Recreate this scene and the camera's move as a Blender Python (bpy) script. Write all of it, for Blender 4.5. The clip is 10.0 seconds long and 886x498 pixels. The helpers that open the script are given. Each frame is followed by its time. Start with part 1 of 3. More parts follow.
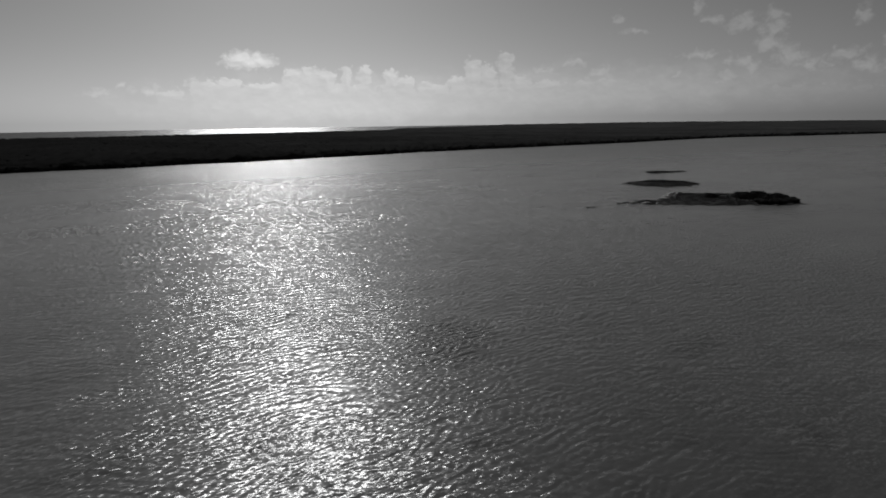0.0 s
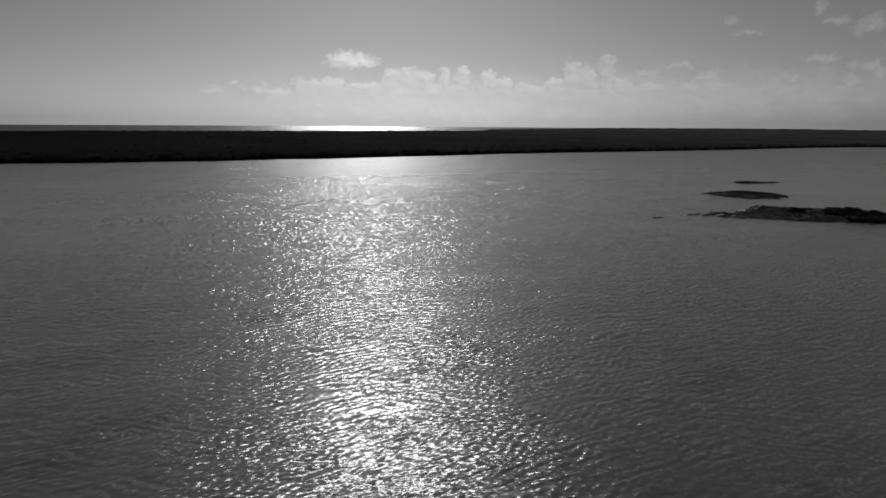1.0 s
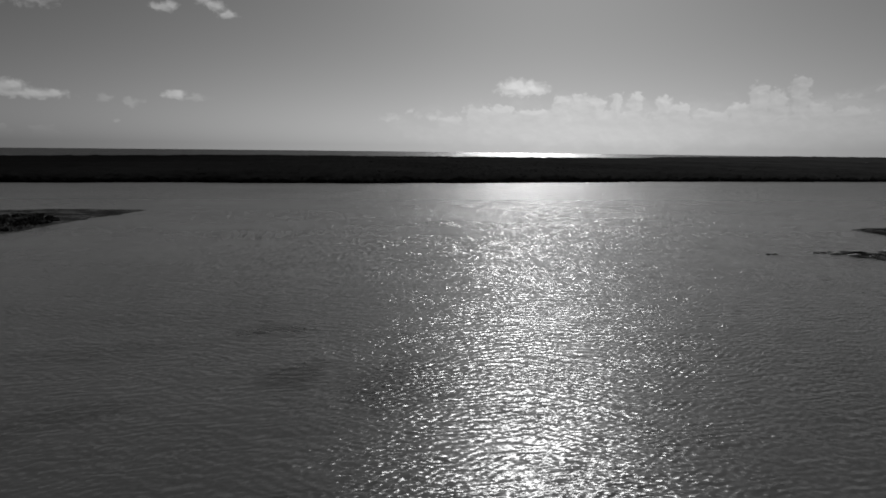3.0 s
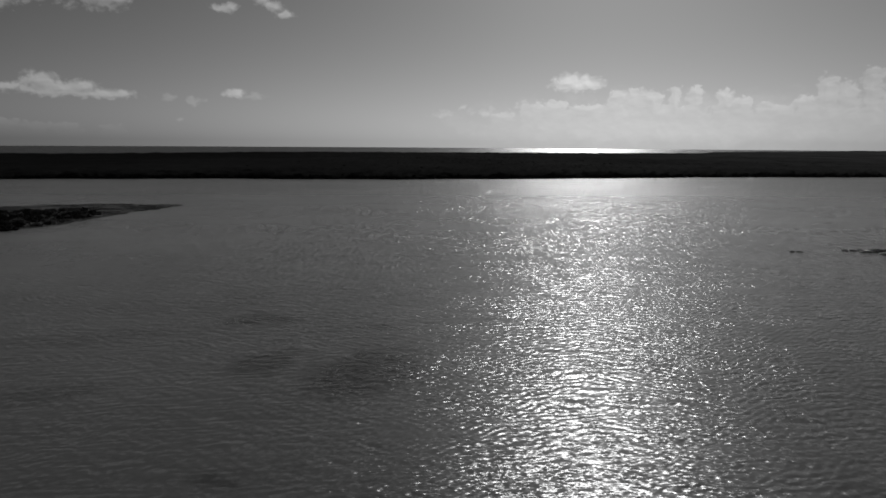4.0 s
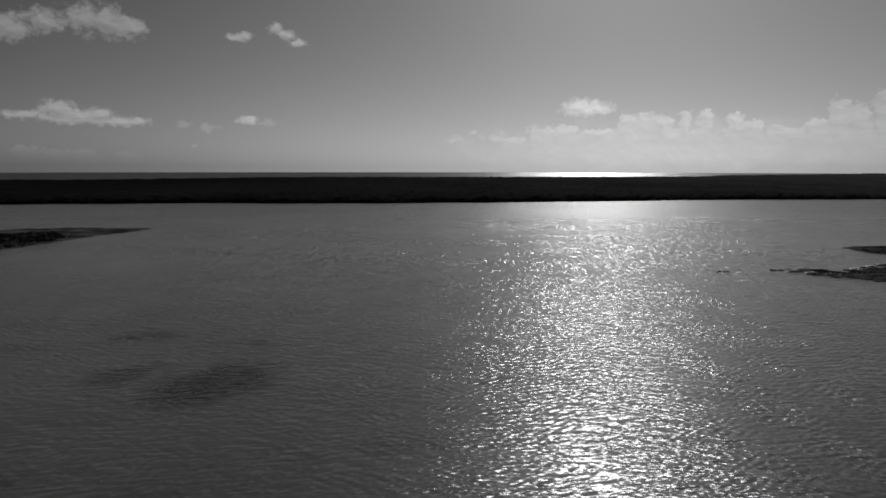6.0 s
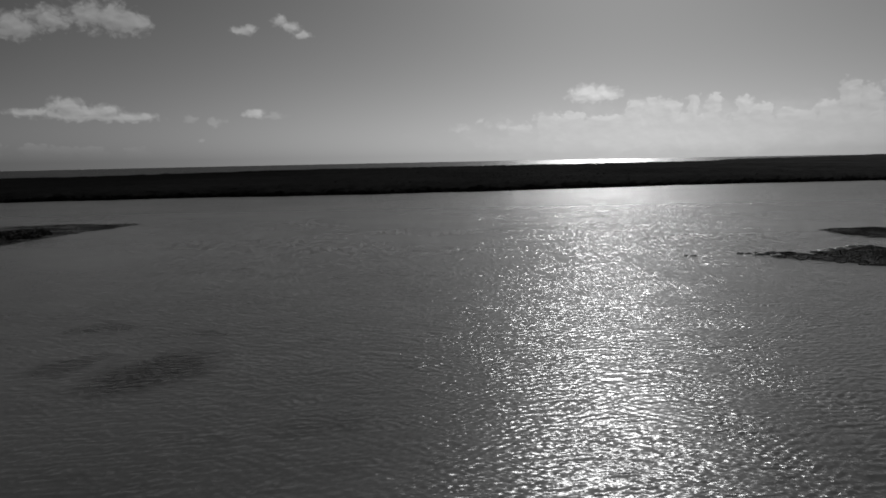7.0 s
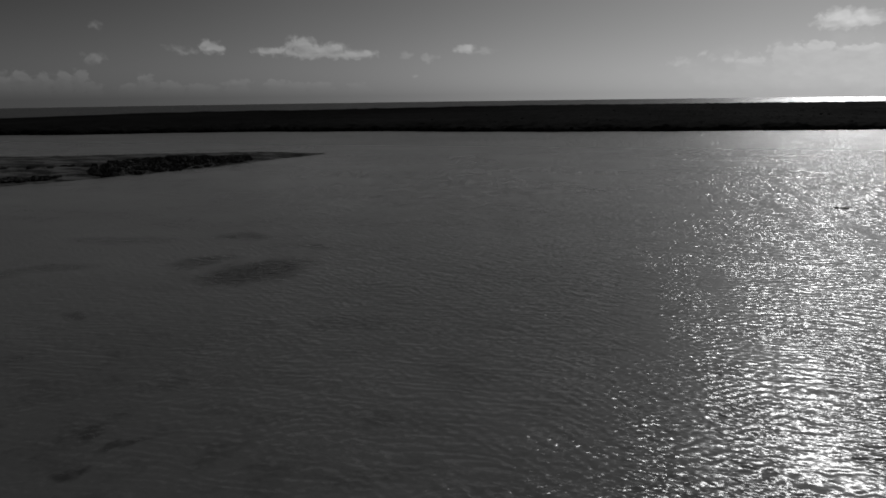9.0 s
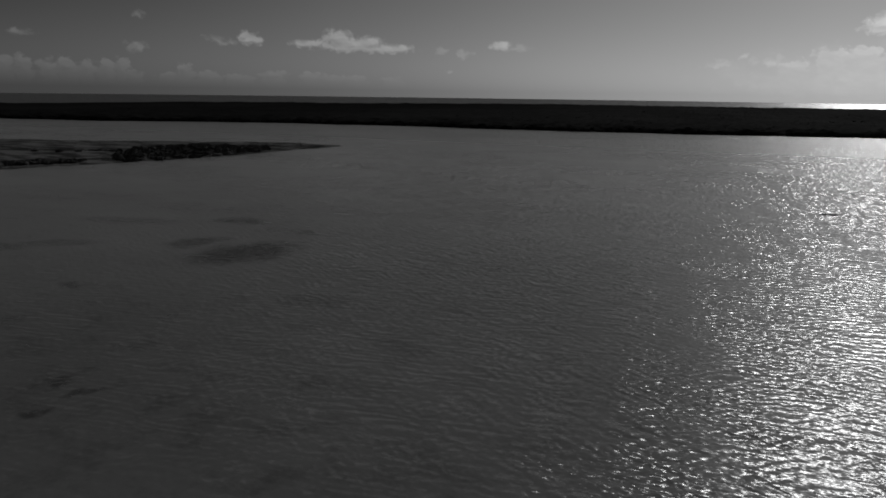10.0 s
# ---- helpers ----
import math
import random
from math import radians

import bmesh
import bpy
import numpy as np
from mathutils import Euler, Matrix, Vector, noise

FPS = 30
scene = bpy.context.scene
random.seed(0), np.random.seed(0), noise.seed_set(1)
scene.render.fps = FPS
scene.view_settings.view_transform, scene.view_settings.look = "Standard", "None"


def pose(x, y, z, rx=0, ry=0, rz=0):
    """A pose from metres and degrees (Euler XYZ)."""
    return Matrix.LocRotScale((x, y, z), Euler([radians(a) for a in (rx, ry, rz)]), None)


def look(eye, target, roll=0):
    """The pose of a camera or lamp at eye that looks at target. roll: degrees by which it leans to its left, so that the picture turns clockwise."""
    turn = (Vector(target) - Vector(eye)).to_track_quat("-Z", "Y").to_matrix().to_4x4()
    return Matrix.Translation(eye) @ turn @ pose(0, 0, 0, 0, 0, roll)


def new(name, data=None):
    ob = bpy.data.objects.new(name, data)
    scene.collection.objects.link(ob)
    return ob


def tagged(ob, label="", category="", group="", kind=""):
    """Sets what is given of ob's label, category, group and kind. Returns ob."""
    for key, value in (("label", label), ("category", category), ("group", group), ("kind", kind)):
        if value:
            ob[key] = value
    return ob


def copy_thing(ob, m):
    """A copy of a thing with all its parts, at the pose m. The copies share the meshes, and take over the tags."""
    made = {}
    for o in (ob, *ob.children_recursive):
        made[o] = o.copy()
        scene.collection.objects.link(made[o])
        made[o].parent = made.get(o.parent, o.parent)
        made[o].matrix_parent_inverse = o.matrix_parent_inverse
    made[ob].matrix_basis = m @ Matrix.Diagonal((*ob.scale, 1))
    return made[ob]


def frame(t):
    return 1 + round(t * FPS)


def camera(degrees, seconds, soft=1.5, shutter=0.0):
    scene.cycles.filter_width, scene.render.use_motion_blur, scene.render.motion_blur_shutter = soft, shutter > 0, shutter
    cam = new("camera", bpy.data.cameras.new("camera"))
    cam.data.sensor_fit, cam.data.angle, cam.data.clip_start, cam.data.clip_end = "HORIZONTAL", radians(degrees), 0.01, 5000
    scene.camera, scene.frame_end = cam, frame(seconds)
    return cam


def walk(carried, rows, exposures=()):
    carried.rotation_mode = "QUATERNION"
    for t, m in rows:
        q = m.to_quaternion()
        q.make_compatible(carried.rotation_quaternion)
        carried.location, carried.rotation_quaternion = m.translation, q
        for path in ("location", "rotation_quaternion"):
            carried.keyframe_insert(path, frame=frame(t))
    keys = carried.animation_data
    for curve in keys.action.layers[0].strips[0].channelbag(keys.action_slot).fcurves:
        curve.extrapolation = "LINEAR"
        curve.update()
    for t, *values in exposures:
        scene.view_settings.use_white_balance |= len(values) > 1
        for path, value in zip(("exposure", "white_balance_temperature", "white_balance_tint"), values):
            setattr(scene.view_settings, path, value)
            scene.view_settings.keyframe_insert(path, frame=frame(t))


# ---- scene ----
# The film is black and white: every colour below is a grey, the brightness that the real surface has.
cam = camera(69.43, 10.0, soft=1.72)


def flown(x, y, z, yaw, pitch, roll):
    """The drone's pose: yaw to the left of +y, pitch up, roll as look() takes it."""
    return pose(x, y, z, 0, 0, yaw) @ pose(0, 0, 0, 90 + pitch) @ pose(0, 0, 0, 0, 0, roll)


PATH = [
    (0.0, flown(-0.63, 0.08, 29.91, -29.466, -11.282, -0.832)),
    (0.5, flown(5.54, -0.53, 29.96, -25.727, -11.373, -0.038)),
    (1.0, flown(11.78, -1.10, 29.92, -21.323, -11.175, 0.412)),
    (1.5, flown(18.24, -1.60, 29.89, -17.385, -10.248, -0.087)),
    (2.0, flown(24.83, -1.97, 29.63, -13.492, -9.940, -0.726)),
    (2.5, flown(31.19, -2.53, 29.27, -9.650, -9.080, -0.026)),
    (2.7, flown(33.54, -2.85, 29.20, -8.336, -8.840, 0.260)),
    (3.8, flown(45.78, -5.13, 29.13, -2.936, -9.723, 0.803)),
    (4.0, flown(48.06, -5.56, 29.05, -1.967, -9.353, 0.368)),
    (4.5, flown(53.80, -6.63, 28.85, -0.181, -9.269, -0.472)),
    (5.0, flown(59.42, -7.70, 28.81, 0.040, -8.386, 0.411)),
    (5.5, flown(65.00, -8.77, 28.71, -0.118, -8.393, 0.549)),
    (6.0, flown(70.51, -9.87, 28.66, -0.963, -7.180, 0.071)),
    (6.2, flown(72.69, -10.32, 28.67, -0.764, -8.130, -0.120)),
    (7.3, flown(85.29, -13.18, 28.76, -0.070, -8.083, -1.297)),
    (7.5, flown(87.61, -13.72, 28.72, 0.325, -8.767, -1.342)),
    (8.0, flown(93.41, -15.11, 28.58, 6.194, -12.822, -1.600)),
    (8.5, flown(99.07, -16.52, 28.61, 12.989, -13.329, -0.003)),
    (9.0, flown(104.64, -17.93, 28.80, 17.880, -13.327, -0.795)),
    (9.5, flown(110.15, -19.36, 28.83, 19.796, -14.426, 1.439)),
    (10.0, flown(115.77, -20.87, 29.02, 20.458, -13.645, 0.750)),
]
EXPOSURES = [(0.0, 0.05), (2.5, 0.0), (4.5, -0.06), (7.5, -0.05), (8.5, -0.2), (10.0, -0.25)]
walk(cam, PATH, EXPOSURES)

# ---- sky and sun ----
SUN_AZ, SUN_EL = 16.2, 34.0      # degrees to the right of +y, and above the horizon
SUN_POWER, SKY_POWER, CLOUD_GAIN = 1.25, 0.028, 6.5

sun_data = bpy.data.lights.new("sun", "SUN")
sun_data.energy, sun_data.angle, sun_data.color = SUN_POWER, radians(0.53), (1.0, 1.0, 1.0)
sun = new("sun", sun_data)
toward = Vector((math.sin(radians(SUN_AZ)) * math.cos(radians(SUN_EL)), math.cos(radians(SUN_AZ)) * math.cos(radians(SUN_EL)), math.sin(radians(SUN_EL))))
sun.matrix_world = look(toward * 500, (0, 0, 0))


class Nodes:
    """A short way to write node trees."""

    def __init__(self, tree):
        self.tree = tree
        tree.nodes.clear()

    def add(self, kind, **values):
        node = self.tree.nodes.new(kind)
        for key, value in values.items():
            setattr(node, key, value)
        return node

    def put(self, socket, value):
        if isinstance(value, bpy.types.NodeSocket):
            self.tree.links.new(value, socket)
        elif value is not None:
            socket.default_value = value

    def math(self, op, *args):
        node = self.add("ShaderNodeMath", operation=op)
        for k, a in enumerate(args):
            self.put(node.inputs[k], a)
        return node.outputs[0]

    def vec(self, op, *args, out=0):
        node = self.add("ShaderNodeVectorMath", operation=op)
        for k, a in enumerate(args):
            self.put(node.inputs[k], a)
        return node.outputs[out]

    def noise(self, vector, scale, detail=2.0, rough=0.5, distort=0.0, color=False):
        node = self.add("ShaderNodeTexNoise")
        self.put(node.inputs["Vector"], vector)
        for key, v in (("Scale", scale), ("Detail", detail), ("Roughness", rough), ("Distortion", distort)):
            node.inputs[key].default_value = v
        return node.outputs["Color" if color else "Fac"]

    def span(self, value, a, b, c=0.0, d=1.0, smooth=False):
        node = self.add("ShaderNodeMapRange", clamp=True, interpolation_type="SMOOTHSTEP" if smooth else "LINEAR")
        for k, v in enumerate((value, a, b, c, d)):
            self.put(node.inputs[k], v)
        return node.outputs[0]

    def xyz(self, x, y, z):
        node = self.add("ShaderNodeCombineXYZ")
        for k, v in enumerate((x, y, z)):
            self.put(node.inputs[k], v)
        return node.outputs[0]

    def split(self, v):
        node = self.add("ShaderNodeSeparateXYZ")
        self.put(node.inputs[0], v)
        return node.outputs

    def grey(self, v):
        return self.xyz(v, v, v)

    def mix(self, fac, a, b):
        """Between two numbers."""
        return self.math("ADD", self.math("MULTIPLY", a, self.math("SUBTRACT", 1.0, fac)), self.math("MULTIPLY", b, fac))


world = bpy.data.worlds.new("sky")
scene.world = world
world.use_nodes = True
w = Nodes(world.node_tree)
way = w.add("ShaderNodeTexCoord").outputs["Generated"]
wx, wy, wz = w.split(way)
sky = w.add("ShaderNodeTexSky", sky_type="NISHITA", sun_disc=False, sun_elevation=radians(SUN_EL), sun_rotation=radians(SUN_AZ),
            altitude=0.0, air_density=1.0, dust_density=0.8, ozone_density=1.0)
w.put(sky.inputs[0], w.vec("NORMALIZE", w.xyz(wx, wy, w.math("MAXIMUM", wz, 0.004))))
# the tone of a red-filtered black and white film
sr, sg, sb = w.split(sky.outputs[0])
sky_mean = w.math("ADD", w.math("MULTIPLY", sr, 0.5), w.math("MULTIPLY", sg, 0.5))
sky_tone = w.math("MULTIPLY", w.math("POWER", w.math("MULTIPLY", sky_mean, 0.1), 1.45), 9.2)
# sky tone painted darker with the angle from the sun
sunward = w.vec("DOT_PRODUCT", w.vec("NORMALIZE", way), tuple(toward), out=1)
sky_tone = w.math("MULTIPLY", sky_tone, w.math("MULTIPLY_ADD", w.math("MULTIPLY", sunward, sunward), 0.28, 0.83))

azimuth = w.math("MULTIPLY", w.math("ARCTAN2", wx, wy), 180 / math.pi)
elevation = w.math("MULTIPLY", w.math("ARCSINE", wz), 180 / math.pi)
spot = w.xyz(azimuth, elevation, 0.0)
ragged = w.vec("MULTIPLY_ADD", w.noise(spot, 0.8, 2.0, 0.5, color=True), (1.2, 0.5, 0.0), (-0.6, -0.25, 0.0))
spot_r = w.vec("ADD", spot, ragged)
drifted = w.vec("ADD", spot_r, w.vec("MULTIPLY_ADD", w.noise(spot, 0.55, 3.0, 0.6, color=True), (2.6, 1.3, 0.0), (-1.3, -0.65, 0.0)))
# haze painted into the sky: paler away from the bank, darker high up beyond
side_tone = w.math("MULTIPLY", w.span(azimuth, -18.0, 6.0, 1.0, 0.0, smooth=True), 0.12)
side_tone = w.math("ADD", side_tone, w.math("MULTIPLY", w.span(azimuth, -30.0, -56.0), w.span(elevation, 1.0, 9.0, -0.02, -0.42)))
sky_tone = w.math("MULTIPLY", sky_tone, w.math("ADD", 1.0, side_tone))

BASES = {"clear": 1.25, "faint": 1.2, "mass": 0.1, "bank": 1.5}     # how sharply each kind ends downwards
MERGE = {"clear": 0.9, "faint": 0.3, "mass": 0.35, "bank": 0.2}      # how far neighbours run together
clouds = {"clear": [], "faint": [], "mass": [], "bank": []}


def puffs(kind, *billows):
    """Billows of cumulus: the middle of each in degrees and its half sizes; a mass runs on down into the haze."""
    clouds[kind] += billows


def tops(*heads):
    """The heads of a bank of cumulus: direction, top, half width, half height."""
    puffs("mass", *((az, top - high, wide, high) for az, top, wide, high in heads))


def field(kind, at):
    """How far a direction lies from the middle of the nearest billow; 1 at its edge."""
    nearest = None
    for az, el, wide, high in clouds[kind]:
        v = w.vec("MULTIPLY_ADD", at, (1 / wide, 1 / high, 0.0), (-az / wide, -el / high, 0.0))
        away = w.vec("LENGTH", w.vec("MAXIMUM", v, w.vec("MULTIPLY", v, (-1.0, -BASES[kind], 0.0))), out=1)
        nearest = away if nearest is None else w.math("SMOOTH_MIN", nearest, away, MERGE[kind])
    return nearest


# the bank under the sun
tops((7.2, 2.9, 1.2, 0.4), (9.9, 3.8, 1.5, 0.6), (11.6, 3.85, 1.4, 0.6), (14.2, 3.6, 1.8, 0.5), (16.8, 4.6, 1.2, 0.7), (18.2, 4.75, 1.2, 0.6))
tops((19.6, 4.5, 1.0, 0.6), (21.4, 4.85, 0.6, 0.6), (23.0, 4.9, 0.65, 0.7), (25.2, 4.6, 0.8, 0.7), (26.4, 3.9, 1.2, 0.5), (28.8, 3.4, 2.3, 0.5))
tops((31.0, 3.9, 1.2, 0.6), (32.3, 5.4, 0.8, 0.9), (33.6, 4.9, 0.9, 0.8), (35.1, 5.8, 0.8, 0.8), (36.4, 4.0, 1.0, 0.8), (38.4, 3.4, 2.0, 0.6))
tops((41.8, 3.6, 1.1, 0.7), (43.6, 3.6, 1.1, 0.7), (45.9, 3.0, 1.7, 0.6), (48.3, 3.05, 1.7, 0.6), (51.4, 2.5, 1.6, 0.6))
tops((17.5, 3.6, 9.5, 1.2), (34.0, 3.2, 8.0, 1.1), (47.0, 2.7, 6.0, 1.0), (59.0, 2.6, 6.0, 1.0))
puffs("bank", (46.0, 2.2, 19.0, 2.4), (21.0, 1.4, 17.0, 2.6))
puffs("clear", (13.3, 4.95, 1.9, 0.75), (12.5, 5.25, 1.3, 0.65), (14.3, 5.1, 1.1, 0.6))
puffs("faint", (1.8, 2.5, 0.9, 0.4), (5.5, 2.7, 1.0, 0.4), (3.8, 3.2, 0.4, 0.3), (38.4, 4.1, 0.8, 0.5), (40.9, 4.6, 0.9, 0.35), (43.0, 3.9, 0.9, 0.5))
puffs("faint", (44.3, 7.9, 0.6, 0.45), (45.7, 6.9, 1.0, 0.25), (50.6, 8.6, 0.45, 0.8), (51.7, 7.4, 1.1, 0.4), (53.9, 7.2, 1.2, 0.7), (51.0, 5.0, 1.7, 0.45), (53.8, 4.4, 0.8, 0.55), (49.4, 3.5, 0.5, 0.4))
# the ragged tower at the end of the bank
puffs("faint", (56.2, 7.6, 0.7, 0.6), (56.2, 6.7, 0.7, 0.8), (55.9, 5.5, 0.9, 0.8), (57.1, 4.5, 0.9, 1.0), (54.6, 3.7, 0.9, 0.8), (52.8, 3.0, 0.6, 0.8), (58.8, 3.8, 1.3, 0.5), (60.8, 4.5, 1.2, 0.5), (62.3, 3.6, 1.5, 0.5), (63.6, 5.5, 0.7, 0.8), (61.7, 7.1, 0.5, 0.7))
# the fair-weather clouds on the other side, and the low bank behind them
puffs("clear", (-15.7, 4.0, 0.9, 0.45), (-29.7, 4.35, 1.4, 0.85), (-32.0, 3.9, 1.4, 0.36), (-28.3, 3.9, 2.4, 0.6), (-26.7, 4.15, 1.0, 0.45), (-24.8, 3.65, 1.6, 0.42), (-28.2, 3.6, 3.6, 0.4), (-36.7, 4.15, 1.0, 0.5), (-36.9, 4.45, 0.5, 0.3))
puffs("clear", (-26.0, 10.9, 1.9, 1.35), (-24.4, 10.7, 1.2, 0.9), (-27.6, 11.0, 1.4, 1.1), (-32.3, 9.9, 1.5, 1.2), (-30.2, 10.6, 1.3, 1.0), (-16.4, 10.6, 1.1, 0.4), (-15.6, 10.8, 0.6, 0.35))
puffs("clear", (-13.3, 11.45, 0.65, 0.5), (-12.4, 10.95, 0.85, 0.5), (-11.5, 10.35, 0.8, 0.35))
puffs("faint", (-14.4, 3.8, 1.1, 0.3), (-18.9, 3.3, 0.9, 0.22), (-20.9, 3.7, 0.6, 0.25), (-20.1, 1.9, 0.35, 0.2), (-38.9, 3.9, 0.95, 0.32), (-45.1, 3.25, 0.55, 0.45), (-45.0, 5.6, 0.35, 0.25), (-53.0, 4.1, 1.0, 0.25))
tops((-54.2, 2.5, 0.9, 0.6), (-52.9, 2.6, 0.7, 0.6), (-51.3, 2.25, 0.8, 0.7), (-50.2, 2.4, 0.8, 0.7), (-48.9, 2.3, 0.8, 0.6), (-47.6, 2.4, 0.7, 0.6), (-46.5, 2.55, 0.6, 0.7))
tops((-45.6, 1.6, 0.8, 0.5), (-43.2, 1.6, 0.9, 0.4), (-41.9, 2.15, 0.8, 0.5), (-40.2, 1.6, 1.2, 0.5), (-37.6, 1.4, 1.3, 0.5), (-35.0, 1.7, 1.2, 0.4), (-31.8, 1.7, 1.2, 0.5))
tops((-30.2, 1.5, 1.2, 0.4), (-28.2, 1.55, 1.2, 0.4), (-25.0, 1.5, 1.0, 0.4))


def lumps(at, scale=1.5, detail=1.5):
    """Round-headed lumps of two sizes, low at their middles."""
    node = w.add("ShaderNodeTexVoronoi", voronoi_dimensions="2D", feature="SMOOTH_F1")
    w.put(node.inputs["Vector"], at)
    for key, v in (("Scale", scale), ("Detail", detail), ("Roughness", 0.5), ("Lacunarity", 2.3), ("Smoothness", 0.45)):
        node.inputs[key].default_value = v
    return node.outputs["Distance"]


tall_spot = w.vec("MULTIPLY", spot_r, (0.9, 1.15, 0.0))
heads = lumps(tall_spot)
wisps = w.math("MULTIPLY", w.math("SUBTRACT", w.noise(spot_r, 1.7, 5.0, 0.5), 0.5), 0.7)
# light and shade within the billows: the sun stands above them, so their heads are lit and their feet are dim
higher = w.vec("ADD", spot_r, (0.1, 0.26, 0.0))
clear_at, mass_at = field("clear", spot_r), field("mass", spot_r)
lit_clear = w.span(w.math("SUBTRACT", field("clear", higher), clear_at), -0.3, 0.35, smooth=True)
lit_mass = w.span(w.math("SUBTRACT", field("mass", higher), mass_at), -0.05, 0.32, smooth=True)
relief = w.math("SUBTRACT", lumps(w.vec("ADD", tall_spot, (0.06, 0.22, 0.0)), 1.1, 0.7), lumps(tall_spot, 1.1, 0.7))
ragged_edge = w.math("ADD", w.math("MULTIPLY", w.math("SUBTRACT", heads, 0.55), 0.62), wisps)
hollow = w.span(w.noise(w.vec("MULTIPLY", spot_r, (0.55, 1.3, 0.0)), 1.1, 3.0, 0.5), 0.5, 0.72, 1.0, 0.5, smooth=True)
clear = w.span(w.math("ADD", clear_at, w.math("MULTIPLY", ragged_edge, w.span(lit_clear, 0.0, 1.0, 1.25, 0.8))), 1.3, 0.5, 0.0, 0.95, smooth=True)
clear = w.math("MULTIPLY", clear, w.span(lit_clear, 0.0, 1.0, 0.78, 1.0))
faint = w.span(w.math("ADD", field("faint", drifted), w.math("MULTIPLY_ADD", wisps, 1.5, ragged_edge)), 1.5, 0.1, 0.0, 0.4, smooth=True)
mass = w.span(w.math("ADD", mass_at, ragged_edge), 1.15, 0.7, 0.0, 0.6, smooth=True)
mass = w.math("MULTIPLY", mass, w.span(elevation, w.span(azimuth, -20.0, 0.0, 0.2, 0.6), w.math("SUBTRACT", w.span(azimuth, -20.0, 0.0, 2.4, 4.2), w.span(azimuth, 30.0, 42.0, 0.0, 0.9)), 0.0, 1.0, smooth=True))
mass = w.math("MULTIPLY", mass, w.math("MULTIPLY", w.span(azimuth, 28.0, 50.0, 1.0, 0.5), w.span(azimuth, -20.0, 0.0, 0.44, 1.0)))
mass = w.math("MULTIPLY", mass, w.span(lit_mass, 0.0, 1.0, 0.86, 1.0))
rolling = w.math("MULTIPLY", w.math("SUBTRACT", w.noise(w.vec("MULTIPLY", spot_r, (0.6, 1.0, 0.0)), 0.7, 4.0, 0.55), 0.5), 2.0)
bank = w.span(w.math("ADD", field("bank", spot_r), rolling), 1.3, 0.1, 0.0, 0.28, smooth=True)
lit = w.mix(w.math("GREATER_THAN", clear, mass), lit_mass, lit_clear)
clear = w.math("MAXIMUM", w.math("MULTIPLY", clear, w.span(hollow, 0.5, 1.0, 0.82, 1.0)), w.math("MULTIPLY", mass, hollow))
faint = w.math("MAXIMUM", faint, bank)
near_sun = w.math("MULTIPLY", w.span(azimuth, -26.0, 6.0, 0.85, 1.35, smooth=True), w.span(azimuth, 22.0, 40.0, 1.0, 0.76, smooth=True))
glow = w.math("MULTIPLY", w.math("MULTIPLY", CLOUD_GAIN, near_sun), w.span(lit, 0.0, 1.0, 0.8, 1.08))
cloud_tone = w.math("MULTIPLY", w.math("ADD", sky_tone, glow), w.math("ADD", 1.0, w.math("MULTIPLY", relief, -0.22)))
# thin high haze over the cloudier side
haze_at = w.vec("LENGTH", w.vec("MULTIPLY_ADD", spot, (1 / 42, 1 / 26, 0.0), (-58 / 42, -6 / 26, 0.0)), out=1)
haze = w.span(haze_at, 1.0, 0.0, 0.0, 0.2, smooth=True)
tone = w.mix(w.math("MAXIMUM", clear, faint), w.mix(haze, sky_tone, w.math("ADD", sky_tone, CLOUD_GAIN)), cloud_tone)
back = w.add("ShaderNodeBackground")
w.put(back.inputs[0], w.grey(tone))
back.inputs[1].default_value = SKY_POWER
w.put(w.add("ShaderNodeOutputWorld").inputs[0], back.outputs[0])

# ---- materials ----


def material(name):
    m = bpy.data.materials.new(name)
    m.use_nodes = True
    n = Nodes(m.node_tree)
    shader = n.add("ShaderNodeBsdfPrincipled")
    n.put(n.add("ShaderNodeOutputMaterial").inputs[0], shader.outputs[0])
    return m, n, shader


WATER_TONE = 0.14
STREAK_TURN = 86.0     # turns the wind streaks onto the x axis
# weed beds on the bottom: middle, half sizes, the turn of the long side, and how dense
WEED_BEDS = ((41.5, 74.0, 10.0, 7.0, 58, 0.72), (27.0, 77.0, 6.5, 3.6, 50, 0.5), (22.0, 98.5, 6.5, 3.2, 10, 0.45), (42.0, 93.0, 4.0, 1.8, 0, 0.3), (-3.0, 88.0, 13.0, 4.0, 12, 0.22),
             (4.0, 66.0, 8.0, 3.2, 25, 0.25), (-2.0, 60.0, 5.0, 2.4, 0, 0.3), (68.0, 54.5, 5.5, 3.0, 20, 0.25), (87.0, 43.0, 4.5, 2.6, 10, 0.2), (58.6, 22.0, 1.5, 1.0, 30, 0.5),
             (63.0, 20.8, 1.8, 0.7, 40, 0.5), (61.0, 16.4, 1.5, 1.0, 20, 0.5), (30.0, 46.5, 2.4, 1.4, 0, 0.35))


# gusts and lulls on the surface: middle, half sizes, and how much steeper the ripples stand
GUSTS = ((30.0, 150.0, 22.0, 75.0, 0.3), (114.0, 20.0, 36.0, 30.0, 0.35))


